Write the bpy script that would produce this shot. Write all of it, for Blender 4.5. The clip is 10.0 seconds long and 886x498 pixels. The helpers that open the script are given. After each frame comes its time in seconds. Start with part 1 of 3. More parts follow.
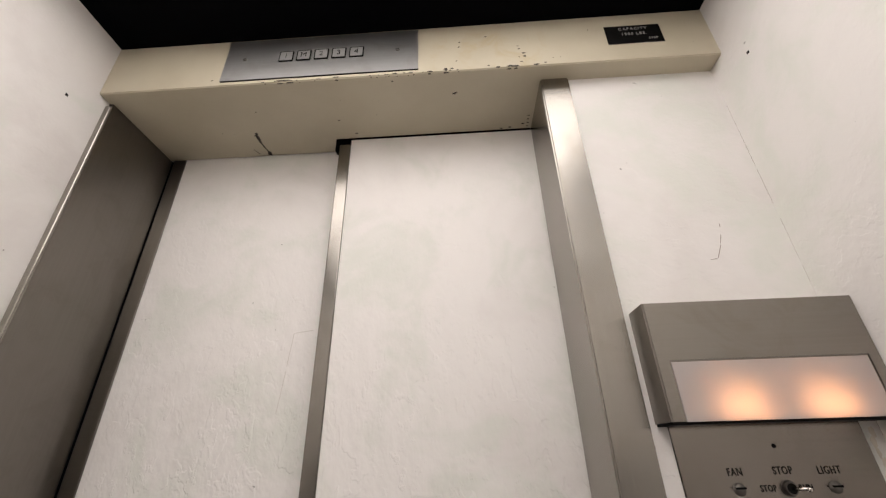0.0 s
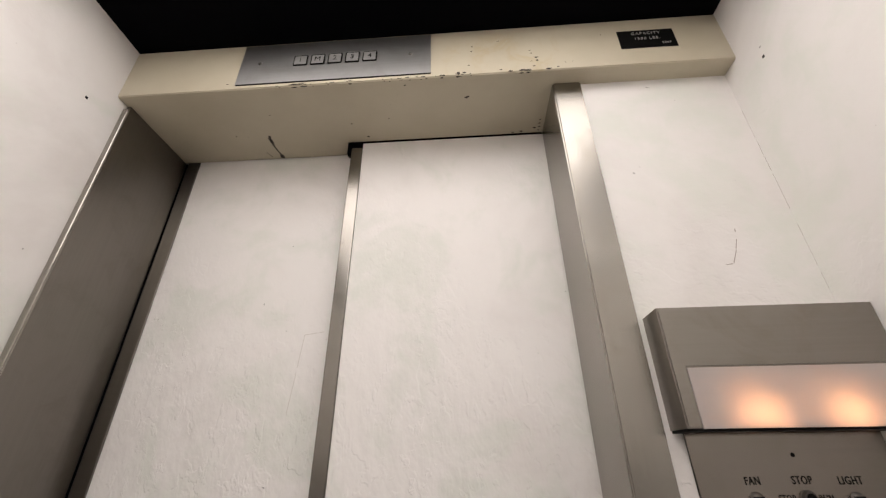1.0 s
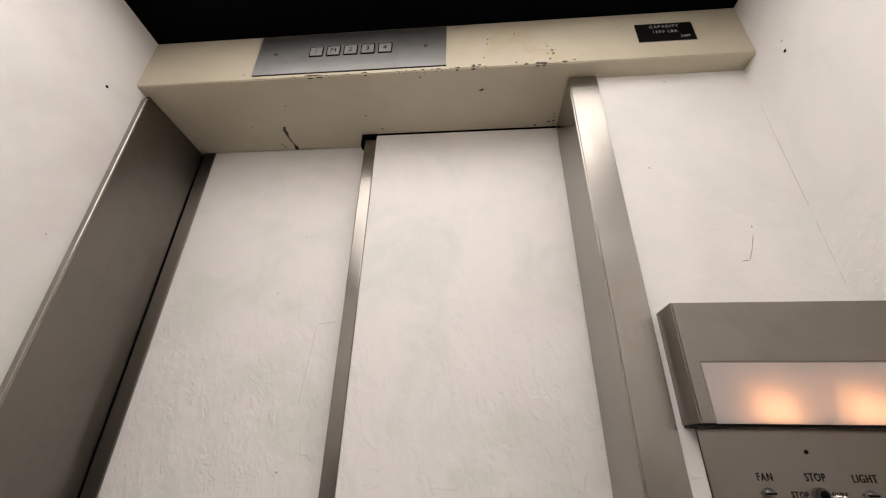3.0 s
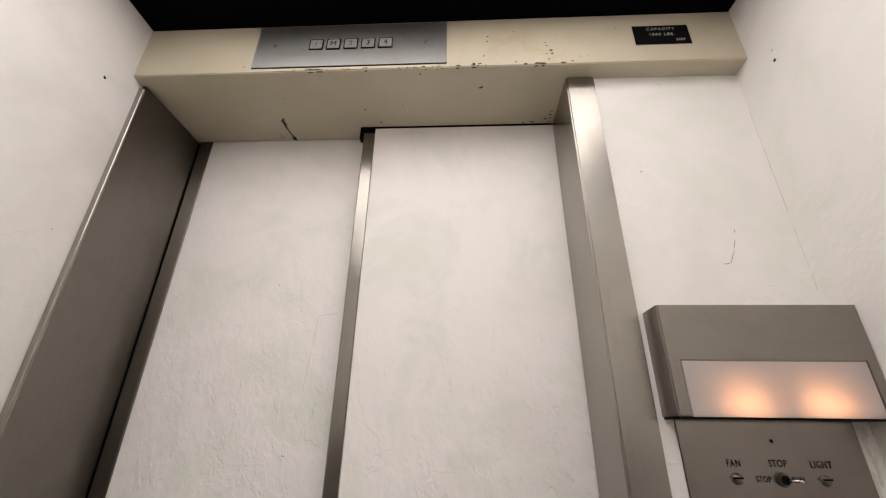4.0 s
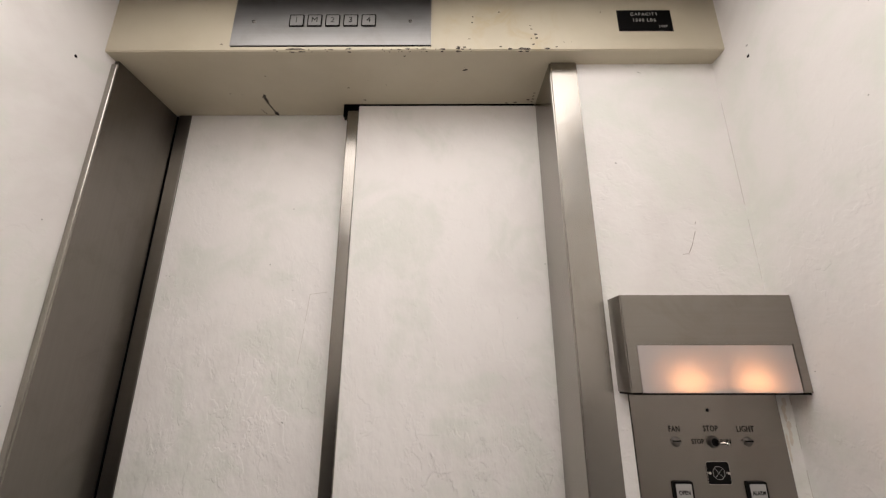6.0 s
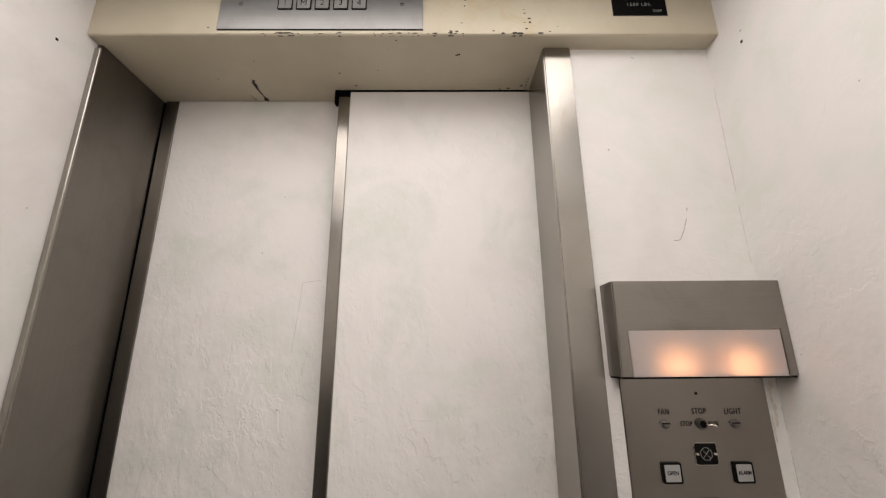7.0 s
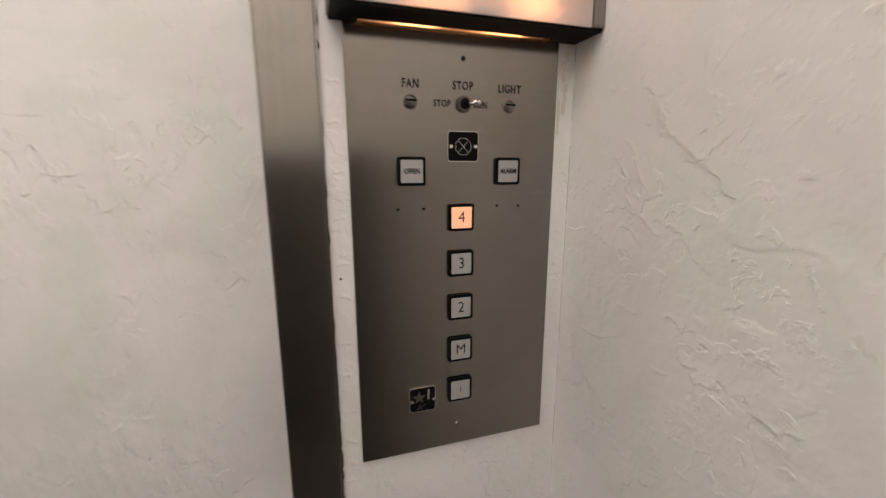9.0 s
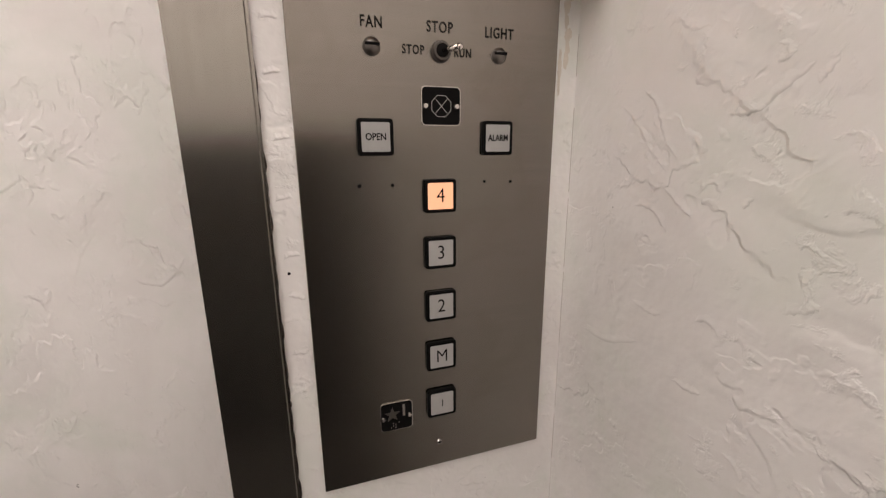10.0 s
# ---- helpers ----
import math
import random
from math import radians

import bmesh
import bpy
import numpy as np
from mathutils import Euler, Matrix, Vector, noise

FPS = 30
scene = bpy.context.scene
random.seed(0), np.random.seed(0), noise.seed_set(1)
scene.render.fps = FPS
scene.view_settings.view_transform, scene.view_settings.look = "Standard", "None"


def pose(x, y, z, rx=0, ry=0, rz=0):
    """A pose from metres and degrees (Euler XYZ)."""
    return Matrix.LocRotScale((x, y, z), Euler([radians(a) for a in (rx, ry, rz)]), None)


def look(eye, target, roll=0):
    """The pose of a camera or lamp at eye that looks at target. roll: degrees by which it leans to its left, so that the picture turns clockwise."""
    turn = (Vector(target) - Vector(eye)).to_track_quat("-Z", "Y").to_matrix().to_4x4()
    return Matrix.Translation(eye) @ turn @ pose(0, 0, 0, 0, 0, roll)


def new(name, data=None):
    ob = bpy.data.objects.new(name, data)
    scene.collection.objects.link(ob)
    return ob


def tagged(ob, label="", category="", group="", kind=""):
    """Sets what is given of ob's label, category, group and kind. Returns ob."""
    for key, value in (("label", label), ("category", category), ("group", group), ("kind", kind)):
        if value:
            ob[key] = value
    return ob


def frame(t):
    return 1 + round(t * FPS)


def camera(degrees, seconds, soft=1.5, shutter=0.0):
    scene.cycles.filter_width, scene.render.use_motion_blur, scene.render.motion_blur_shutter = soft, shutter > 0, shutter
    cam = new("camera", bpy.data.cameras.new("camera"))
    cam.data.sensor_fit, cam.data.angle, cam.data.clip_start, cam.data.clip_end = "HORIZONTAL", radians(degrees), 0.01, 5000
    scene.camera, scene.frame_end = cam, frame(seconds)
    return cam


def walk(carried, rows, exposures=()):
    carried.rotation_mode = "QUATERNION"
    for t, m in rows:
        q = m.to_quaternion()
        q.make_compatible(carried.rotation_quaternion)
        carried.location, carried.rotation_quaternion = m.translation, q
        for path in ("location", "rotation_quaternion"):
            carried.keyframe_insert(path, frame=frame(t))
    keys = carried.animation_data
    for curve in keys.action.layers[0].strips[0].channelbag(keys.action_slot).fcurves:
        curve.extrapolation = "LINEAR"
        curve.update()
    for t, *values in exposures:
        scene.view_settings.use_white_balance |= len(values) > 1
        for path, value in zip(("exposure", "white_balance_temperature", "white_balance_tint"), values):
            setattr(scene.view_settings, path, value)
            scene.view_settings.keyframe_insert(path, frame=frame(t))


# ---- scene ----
cam = camera(95.5, 10.0, soft=1.25, shutter=0.5)
EXPOSURES = [(0.0, -0.01, 6600, 10.5), (7.5, -0.03, 6600, 10.5), (8.5, 0.06, 6750, 11.3), (9.0, 0.17, 6780, 12), (9.5, 0.22, 6780, 12.6), (10.0, 0.32, 6780, 13.2)]
PATH = [
    (0, (0.133, 0.154, 1.398), (0.055, 1.935, 2.306), -1.6),
    (0.5, (0.133, 0.155, 1.397), (0.04, 1.93, 2.313), -1.2),
    (1, (0.124, 0.156, 1.394), (0.014, 1.922, 2.326), -0.6),
    (1.5, (0.116, 0.158, 1.39), (-0.014, 1.92, 2.326), -0.1),
    (2, (0.116, 0.16, 1.388), (-0.025, 1.919, 2.33), 0.4),
    (2.5, (0.118, 0.163, 1.386), (-0.035, 1.925, 2.319), 0.8),
    (4, (0.097, 0.112, 1.407), (0.002, 1.936, 2.222), 0.8),
    (4.5, (0.094, 0.08, 1.44), (0.046, 1.94, 2.175), 0.4),
    (5, (0.094, 0.042, 1.472), (0.067, 1.926, 2.141), 0.3),
    (5.5, (0.094, 0.042, 1.466), (0.081, 1.943, 2.086), 0.1),
    (7, (0.096, 0.044, 1.459), (0.119, 1.975, 1.98), -0.5),
    (7.4, (0.098, 0.042, 1.465), (0.163, 1.984, 1.937), -0.9),
    (7.5, (0.105, 0.041, 1.472), (0.181, 1.994, 1.896), -1.0),
    (7.6, (0.116, 0.046, 1.464), (0.209, 2.006, 1.852), -1.0),
    (7.7, (0.13, 0.05, 1.467), (0.243, 2.033, 1.7), -1.1),
    (7.8, (0.135, 0.06, 1.435), (0.297, 2.051, 1.536), -1.2),
    (8, (0.176, 0.12, 1.352), (0.456, 2.095, 1.204), -0.5),
    (8.2, (0.212, 0.171, 1.314), (0.635, 2.093, 0.961), -0.4),
    (8.4, (0.258, 0.206, 1.296), (0.784, 2.083, 0.848), -0.0),
    (8.5, (0.293, 0.218, 1.289), (0.813, 2.096, 0.839), 0.1),
    (8.7, (0.321, 0.265, 1.289), (0.929, 2.115, 0.832), 0.1),
    (9, (0.367, 0.32, 1.281), (0.961, 2.188, 0.881), -0.1),
    (9.5, (0.4, 0.375, 1.266), (1.002, 2.238, 0.858), -0.3),
    (10, (0.412, 0.397, 1.262), (1.022, 2.245, 0.8), -0.4),
]
walk(cam, [(t, look(eye, target, roll)) for t, eye, target, roll in PATH], EXPOSURES)

# ---- light ----
world = bpy.data.worlds.new("world")
scene.world = world
world.use_nodes = True
world.node_tree.nodes["Background"].inputs[0].default_value = (0.01, 0.01, 0.012, 1)
world.node_tree.nodes["Background"].inputs[1].default_value = 0.1
PANEL_GLOW = 2.95      # luminous ceiling panel
BULB_GLOW = 20.5      # two small bulbs in the hood of the control panel
BUTTON_GLOW = 0.82     # the lit call button

# ---- plan, in metres ----
XL, XR = -0.613, 0.676          # side walls
YB, YF = -0.62, 0.766           # back wall, front return wall
YH, ZH, ZC = 0.7245, 2.097, 2.238  # header face, its underside, ceiling
YD1, YD2 = 0.950, 0.905         # far (left) and near (right) door leaf
XJ = 0.321                      # inner edge of the right jamb
WALL = 0.05


# ---- materials ----
def material(name):
    m = bpy.data.materials.new(name)
    m.use_nodes = True
    return m, m.node_tree.nodes, m.node_tree.links, m.node_tree.nodes["Principled BSDF"]


def plain(name, colour, rough=0.5, metal=0.0, vary=0.12, scale=60.0, bump=0.0, gloss=0.5):
    m, n, l, b = material(name)
    b.inputs["Specular IOR Level"].default_value = gloss
    b.inputs["Roughness"].default_value, b.inputs["Metallic"].default_value = rough, metal
    co = n.new("ShaderNodeTexCoord")
    t = n.new("ShaderNodeTexNoise")
    t.inputs["Scale"].default_value, t.inputs["Detail"].default_value = scale, 6
    l.new(co.outputs["Object"], t.inputs["Vector"])
    mix = n.new("ShaderNodeMix")
    mix.data_type = "RGBA"
    l.new(t.outputs["Fac"], mix.inputs["Factor"])
    mix.inputs["A"].default_value = (*[c * (1 - vary) for c in colour], 1)
    mix.inputs["B"].default_value = (*[min(1, c * (1 + vary)) for c in colour], 1)
    l.new(mix.outputs["Result"], b.inputs["Base Color"])
    if bump:
        u = n.new("ShaderNodeBump")
        u.inputs["Strength"].default_value, u.inputs["Distance"].default_value = bump, 0.001
        l.new(t.outputs["Fac"], u.inputs["Height"])
        l.new(u.outputs["Normal"], b.inputs["Normal"])
    return m


def noise_node(n, l, vec, scale, detail=4.0, rough=0.55, distort=0.0):
    t = n.new("ShaderNodeTexNoise")
    for key, value in (("Scale", scale), ("Detail", detail), ("Roughness", rough), ("Distortion", distort)):
        t.inputs[key].default_value = value
    l.new(vec, t.inputs["Vector"])
    return t.outputs["Fac"]


def ramp(n, l, fac, lo, hi):
    r = n.new("ShaderNodeMapRange")
    r.interpolation_type = "SMOOTHSTEP"
    r.inputs["From Min"].default_value, r.inputs["From Max"].default_value = lo, hi
    l.new(fac, r.inputs["Value"])
    return r.outputs["Result"]


def calc(n, l, op, a, b):
    c = n.new("ShaderNodeMath")
    c.operation = op
    for k, v in ((0, a), (1, b)):
        if isinstance(v, (int, float)):
            c.inputs[k].default_value = v
        else:
            l.new(v, c.inputs[k])
    return c.outputs[0]


def blend(n, l, fac, a, b):
    mix = n.new("ShaderNodeMix")
    mix.data_type = "RGBA"
    l.new(fac, mix.inputs["Factor"])
    for key, v in (("A", a), ("B", b)):
        if isinstance(v, tuple):
            mix.inputs[key].default_value = (*v, 1)
        else:
            l.new(v, mix.inputs[key])
    return mix.outputs["Result"]


def plaster(name, shift, relief=1.0, white=1.0, turn=(0.35, 0.3, 0.2), stretch=(0.9, 0.9, 1.1)):
    """Hand-trowelled white wall finish: flat plates with torn edges, drag marks and faint grime."""
    m, n, l, b = material(name)
    b.inputs["Roughness"].default_value = 0.62
    b.inputs["Specular IOR Level"].default_value = 0.3
    co = n.new("ShaderNodeTexCoord")
    mp = n.new("ShaderNodeMapping")
    mp.inputs["Location"].default_value = shift
    mp.inputs["Rotation"].default_value = turn
    mp.inputs["Scale"].default_value = stretch
    l.new(co.outputs["Object"], mp.inputs["Vector"])
    v = mp.outputs["Vector"]

    def laps(scale, levels, drop, distort, lo, hi, mask_scale, detail, rough):
        """Terraces with a slow rise and a torn drop, kept only in some areas."""
        f = calc(n, l, "FRACT", calc(n, l, "MULTIPLY", noise_node(n, l, v, scale, detail, rough, distort), levels), 0.0)
        saw = calc(n, l, "SUBTRACT", f, ramp(n, l, f, 1 - drop, 1.0))
        return calc(n, l, "MULTIPLY", saw, ramp(n, l, noise_node(n, l, v, mask_scale, 3), lo, hi))

    def added(h, layer, gain):
        return calc(n, l, "ADD", h, calc(n, l, "MULTIPLY", layer, gain))

    h = calc(n, l, "MULTIPLY", laps(6.4, 4.0, 0.10, 0.2, 0.47, 0.61, 7.4, 4.0, 0.55), 0.22)
    h = added(h, laps(13.5, 4.0, 0.14, 0.2, 0.43, 0.58, 8.6, 4.0, 0.56), 0.30)
    h = added(h, laps(27.0, 3.0, 0.22, 0.3, 0.44, 0.57, 9.3, 3.0, 0.54), 0.24)
    blob = ramp(n, l, noise_node(n, l, v, 46.0, 4, 0.6, 0.3), 0.55, 0.68)
    blob = calc(n, l, "MULTIPLY", blob, ramp(n, l, noise_node(n, l, v, 7.3, 2), 0.46, 0.60))
    h = added(h, blob, 0.22)
    h = added(h, noise_node(n, l, v, 6.0, 3, 0.5, 0.4), 1.9)
    h = added(h, noise_node(n, l, v, 26.0, 3, 0.5), 0.95)
    # coarse below, where it was laid on by hand; rubbed smoother higher up
    sep = n.new("ShaderNodeSeparateXYZ")
    l.new(co.outputs["Object"], sep.inputs[0])
    coarse = calc(n, l, "ADD", 0.24, calc(n, l, "MULTIPLY", ramp(n, l, sep.outputs[2], 1.90, 1.15), 0.76))
    h = calc(n, l, "MULTIPLY", h, coarse)
    h = calc(n, l, "ADD", h, calc(n, l, "MULTIPLY", noise_node(n, l, v, 130.0, 4, 0.6), 0.10))
    u = n.new("ShaderNodeBump")
    u.inputs["Strength"].default_value, u.inputs["Distance"].default_value = 1.0, 0.0022 * relief
    l.new(h, u.inputs["Height"])
    l.new(u.outputs["Normal"], b.inputs["Normal"])
    stain = ramp(n, l, noise_node(n, l, co.outputs["Object"], 2.6, 5, 0.6, 0.5), 0.42, 0.72)
    c = blend(n, l, stain, tuple(white * k for k in (0.815, 0.785, 0.765)), tuple(white * k for k in (0.715, 0.675, 0.655)))
    cast = ramp(n, l, noise_node(n, l, co.outputs["Object"], 7.0, 4, 0.6, 0.4), 0.45, 0.70)
    c = blend(n, l, calc(n, l, "MULTIPLY", cast, 0.65), c, (0.725, 0.745, 0.68))
    speck = ramp(n, l, noise_node(n, l, co.outputs["Object"], 75.0, 2, 0.5), 0.775, 0.80)
    c = blend(n, l, calc(n, l, "MULTIPLY", speck, 0.55), c, (0.16, 0.14, 0.12))
    l.new(c, b.inputs["Base Color"])
    return m


def brushed(name, colour, rough, along, smudge=0.05, smear=None):
    """Brushed metal, its grain along one axis (0 x, 1 y, 2 z), with faint hand smudges."""
    m, n, l, b = material(name)
    b.inputs["Metallic"].default_value = 1.0
    co = n.new("ShaderNodeTexCoord")
    mp = n.new("ShaderNodeMapping")
    sc = [230.0, 230.0, 230.0]
    sc[along] = 3.0
    mp.inputs["Scale"].default_value = sc
    l.new(co.outputs["Object"], mp.inputs["Vector"])
    grain = noise_node(n, l, mp.outputs["Vector"], 1.0, 3, 0.6)
    if smear:
        # the grain spreads reflections across it
        b.inputs["Anisotropic"].default_value = 0.82
        b.inputs["Anisotropic Rotation"].default_value = 0.25 if smear[2] else 0.0
        t = n.new("ShaderNodeCombineXYZ")
        for k in range(3):
            t.inputs[k].default_value = smear[k]
        l.new(t.outputs[0], b.inputs["Tangent"])
    marks = noise_node(n, l, co.outputs["Object"], 9.0, 5, 0.6, 0.6)
    r = calc(n, l, "ADD", rough - smudge / 2, calc(n, l, "MULTIPLY", marks, smudge))
    l.new(r, b.inputs["Roughness"])
    c = blend(n, l, grain, tuple(0.93 * k for k in colour), tuple(min(1, 1.07 * k) for k in colour))
    film = ramp(n, l, noise_node(n, l, co.outputs["Object"], 14.0, 5, 0.65, 0.8), 0.45, 0.72)
    c = blend(n, l, calc(n, l, "MULTIPLY", film, 0.30), c, tuple(k * w for k, w in zip(colour, (0.74, 0.70, 0.64))))
    l.new(c, b.inputs["Base Color"])
    return m


def glowing(name, colour, strength):
    m, n, l, b = material(name)
    b.inputs["Base Color"].default_value = (*[0.25 * c for c in colour], 1)
    b.inputs["Emission Color"].default_value = (*colour, 1)
    b.inputs["Emission Strength"].default_value = strength
    return m


def frosted(name, colour):
    """Thin milky plastic that lets light through, scattered."""
    m, n, l, b = material(name)
    n.remove(b)
    out = n["Material Output"]
    d, t, g = n.new("ShaderNodeBsdfDiffuse"), n.new("ShaderNodeBsdfTranslucent"), n.new("ShaderNodeBsdfGlossy")
    d.inputs["Color"].default_value = (*[0.72 * c for c in colour], 1)
    t.inputs["Color"].default_value = (*colour, 1)
    g.inputs["Roughness"].default_value = 0.25
    m1, m2 = n.new("ShaderNodeMixShader"), n.new("ShaderNodeMixShader")
    m1.inputs[0].default_value, m2.inputs[0].default_value = 0.42, 0.04
    l.new(d.outputs[0], m1.inputs[1])
    l.new(t.outputs[0], m1.inputs[2])
    l.new(m1.outputs[0], m2.inputs[1])
    l.new(g.outputs[0], m2.inputs[2])
    l.new(m2.outputs[0], out.inputs["Surface"])
    return m


def cream_paint():
    """Old cream enamel: yellowed, with a patch of glue residue where something was taken off."""
    m, n, l, b = material("cream_paint")
    b.inputs["Roughness"].default_value = 0.42
    co = n.new("ShaderNodeTexCoord")
    v = co.outputs["Object"]
    c = blend(n, l, ramp(n, l, noise_node(n, l, v, 3.0, 5, 0.6), 0.35, 0.7), (0.56, 0.505, 0.39), (0.50, 0.445, 0.335))
    sep = n.new("ShaderNodeSeparateXYZ")
    l.new(v, sep.inputs[0])
    patch = calc(n, l, "MULTIPLY", ramp(n, l, sep.outputs[0], 0.085, 0.10), ramp(n, l, sep.outputs[0], 0.40, 0.30))
    patch = calc(n, l, "MULTIPLY", patch, calc(n, l, "MULTIPLY", ramp(n, l, sep.outputs[2], 2.235, 2.20), ramp(n, l, sep.outputs[1], 0.730, 0.726)))
    blot = ramp(n, l, noise_node(n, l, v, 16.0, 6, 0.65, 0.8), 0.46, 0.66)
    c = blend(n, l, calc(n, l, "MULTIPLY", patch, calc(n, l, "MULTIPLY", blot, 0.5)), c, (0.50, 0.40, 0.235))
    speck = ramp(n, l, noise_node(n, l, v, 90.0, 3, 0.6), 0.745, 0.77)
    c = blend(n, l, calc(n, l, "MULTIPLY", speck, 0.8), c, (0.10, 0.075, 0.05))
    l.new(c, b.inputs["Base Color"])
    u = n.new("ShaderNodeBump")
    u.inputs["Strength"].default_value, u.inputs["Distance"].default_value = 0.15, 0.0008
    l.new(noise_node(n, l, v, 70.0, 5, 0.6), u.inputs["Height"])
    l.new(u.outputs["Normal"], b.inputs["Normal"])
    return m


PLASTER_R = plaster("plaster_side", (3.1, 0.4, 1.7), 1.05, 1.0, (0.7, 0.3, 0.2), (0.9, 1.0, 1.0))
PLASTER_L = plaster("plaster_far_side", (7.7, 2.2, 0.3))
PLASTER_F = plaster("plaster_front", (1.9, 5.1, 4.4), 1.4)
PLASTER_D1 = plaster("plaster_leaf", (0.2, 8.8, 2.6), 1.65, 1.06, (0.2, 0.6, 0.2), (1.15, 0.9, 0.75))
PLASTER_D2 = plaster("plaster_leaf_near", (5.6, 3.3, 6.1), 1.75, 1.06, (0.2, 0.6, 0.2), (1.15, 0.9, 0.75))
STEEL = brushed("brushed_steel", (0.275, 0.252, 0.225), 0.22, 0, 0.0, (1, 0, 0))
STEEL_DULL = brushed("dull_steel", (0.215, 0.199, 0.179), 0.34, 2)
STEEL_TRIM = brushed("trim_steel", (0.28, 0.262, 0.238), 0.22, 2)
STEEL_JAMB = brushed("jamb_steel", (0.36, 0.338, 0.308), 0.25, 2, 0.0, (0, 0, 1))
STEEL_HOOD = brushed("hood_steel", (0.29, 0.268, 0.242), 0.34, 0, 0.03)
ALUMINIUM = brushed("brushed_aluminium", (0.36, 0.355, 0.348), 0.44, 0)
CHROME = plain("chrome", (0.65, 0.62, 0.58), 0.18, 1.0, 0.05)
# near-black brown for the added panel that the steel reflects
REFLECTED_DARK = plain("reflected_dark", (0.014, 0.0105, 0.009), 0.5, 0.0, 0.25, 40, gloss=0.15)
BLACK_PLASTIC = plain("black_plastic", (0.006, 0.0055, 0.0055), 0.45, gloss=0.06)
BLACK_PAINT = plain("black_paint", (0.0016, 0.0016, 0.0024), 0.85, 0, 0.3, 25, gloss=0.04)
ENGRAVED = plain("engraved_fill", (0.010, 0.009, 0.008), 0.8, gloss=0.1)
SIGN_FILL = plain("sign_fill", (0.40, 0.39, 0.37), 0.6)
INK = plain("grey_ink", (0.05, 0.048, 0.045), 0.6)
BUTTON_WHITE = plain("button_white", (0.37, 0.36, 0.35), 0.3)
BUTTON_DIM = plain("button_grey", (0.27, 0.265, 0.26), 0.35)
DARK_STEEL = plain("dark_steel", (0.13, 0.12, 0.11), 0.35, 1.0, 0.1)
SCREW_DARK = plain("switch_steel", (0.20, 0.185, 0.17), 0.35, 1.0, 0.05)
BUTTON_LIT = glowing("button_lit", (1.0, 0.47, 0.27), BUTTON_GLOW)
CHIP = plain("bare_metal_chip", (0.034, 0.023, 0.015), 0.6, 0, 0.4, 200)
CREAM = cream_paint()
FLOOR = plain("dark_vinyl", (0.06, 0.055, 0.05), 0.45, 0, 0.3, 30)
FROST = frosted("frosted_lens", (0.80, 0.77, 0.77))
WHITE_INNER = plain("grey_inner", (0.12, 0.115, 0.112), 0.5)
PANEL = glowing("luminous_panel", (1.0, 0.945, 0.91), PANEL_GLOW)


def banded_glow(m, stripes, width, base):
    """Brighter bands added to the panel's glow, to shape how light falls in the car."""
    n, l = m.node_tree.nodes, m.node_tree.links
    sep = n.new("ShaderNodeSeparateXYZ")
    l.new(n.new("ShaderNodeTexCoord").outputs["Object"], sep.inputs[0])
    total = base
    for y, peak in stripes:
        d = calc(n, l, "ABSOLUTE", calc(n, l, "SUBTRACT", sep.outputs[1], y), 0.0)
        total = calc(n, l, "ADD", total, calc(n, l, "MULTIPLY", ramp(n, l, d, width, 0.0), peak))
    l.new(calc(n, l, "MULTIPLY", total, PANEL_GLOW), n["Principled BSDF"].inputs["Emission Strength"])


banded_glow(PANEL, ((0.37, 0.40), (-0.34, 0.30)), 0.24, 1.04)
BULB = glowing("bulb_glow", (1.0, 0.46, 0.19), BULB_GLOW)


# ---- building helpers ----
def box(x0, x1, y0, y1, z0, z1, bevel=0.0, segments=2):
    bm = bmesh.new()
    bmesh.ops.create_cube(bm, size=1.0)
    for v in bm.verts:
        v.co = ((x0 + x1) / 2 + v.co.x * (x1 - x0), (y0 + y1) / 2 + v.co.y * (y1 - y0), (z0 + z1) / 2 + v.co.z * (z1 - z0))
    if bevel:
        bmesh.ops.bevel(bm, geom=list(bm.edges), offset=bevel, segments=segments, profile=0.5, affect="EDGES")
    return bm


def join(*parts):
    out = bmesh.new()
    for p in parts:
        tmp = bpy.data.meshes.new("tmp")
        p.to_mesh(tmp)
        p.free()
        out.from_mesh(tmp)
        bpy.data.meshes.remove(tmp)
    return out


def disc(x, y0, y1, z, r, seg=20, r2=None):
    """A short round bar along y from y0 (front) to y1, with a bevelled front."""
    bm = bmesh.new()
    r2 = r if r2 is None else r2
    bmesh.ops.create_cone(bm, cap_ends=True, segments=seg, radius1=r, radius2=r2, depth=abs(y1 - y0))
    bmesh.ops.transform(bm, matrix=Matrix.Translation((x, (y0 + y1) / 2, z)) @ Matrix.Rotation(radians(90), 4, "X"), verts=bm.verts)
    return bm


def plate(outline, y0, y1, bevel=0.0):
    """An upright plate from its outline in x and z, from y0 (front) back to y1."""
    bm = bmesh.new()
    f = bm.faces.new([bm.verts.new((x, y0, z)) for x, z in outline])
    ext = bmesh.ops.extrude_face_region(bm, geom=[f])
    for v in ext["geom"]:
        if isinstance(v, bmesh.types.BMVert):
            v.co.y = y1
    bmesh.ops.recalc_face_normals(bm, faces=bm.faces)
    if bevel:
        bmesh.ops.bevel(bm, geom=[e for e in bm.edges if all(abs(v.co.y - y0) < 1e-6 for v in e.verts)], offset=bevel, segments=2, affect="EDGES")
    return bm


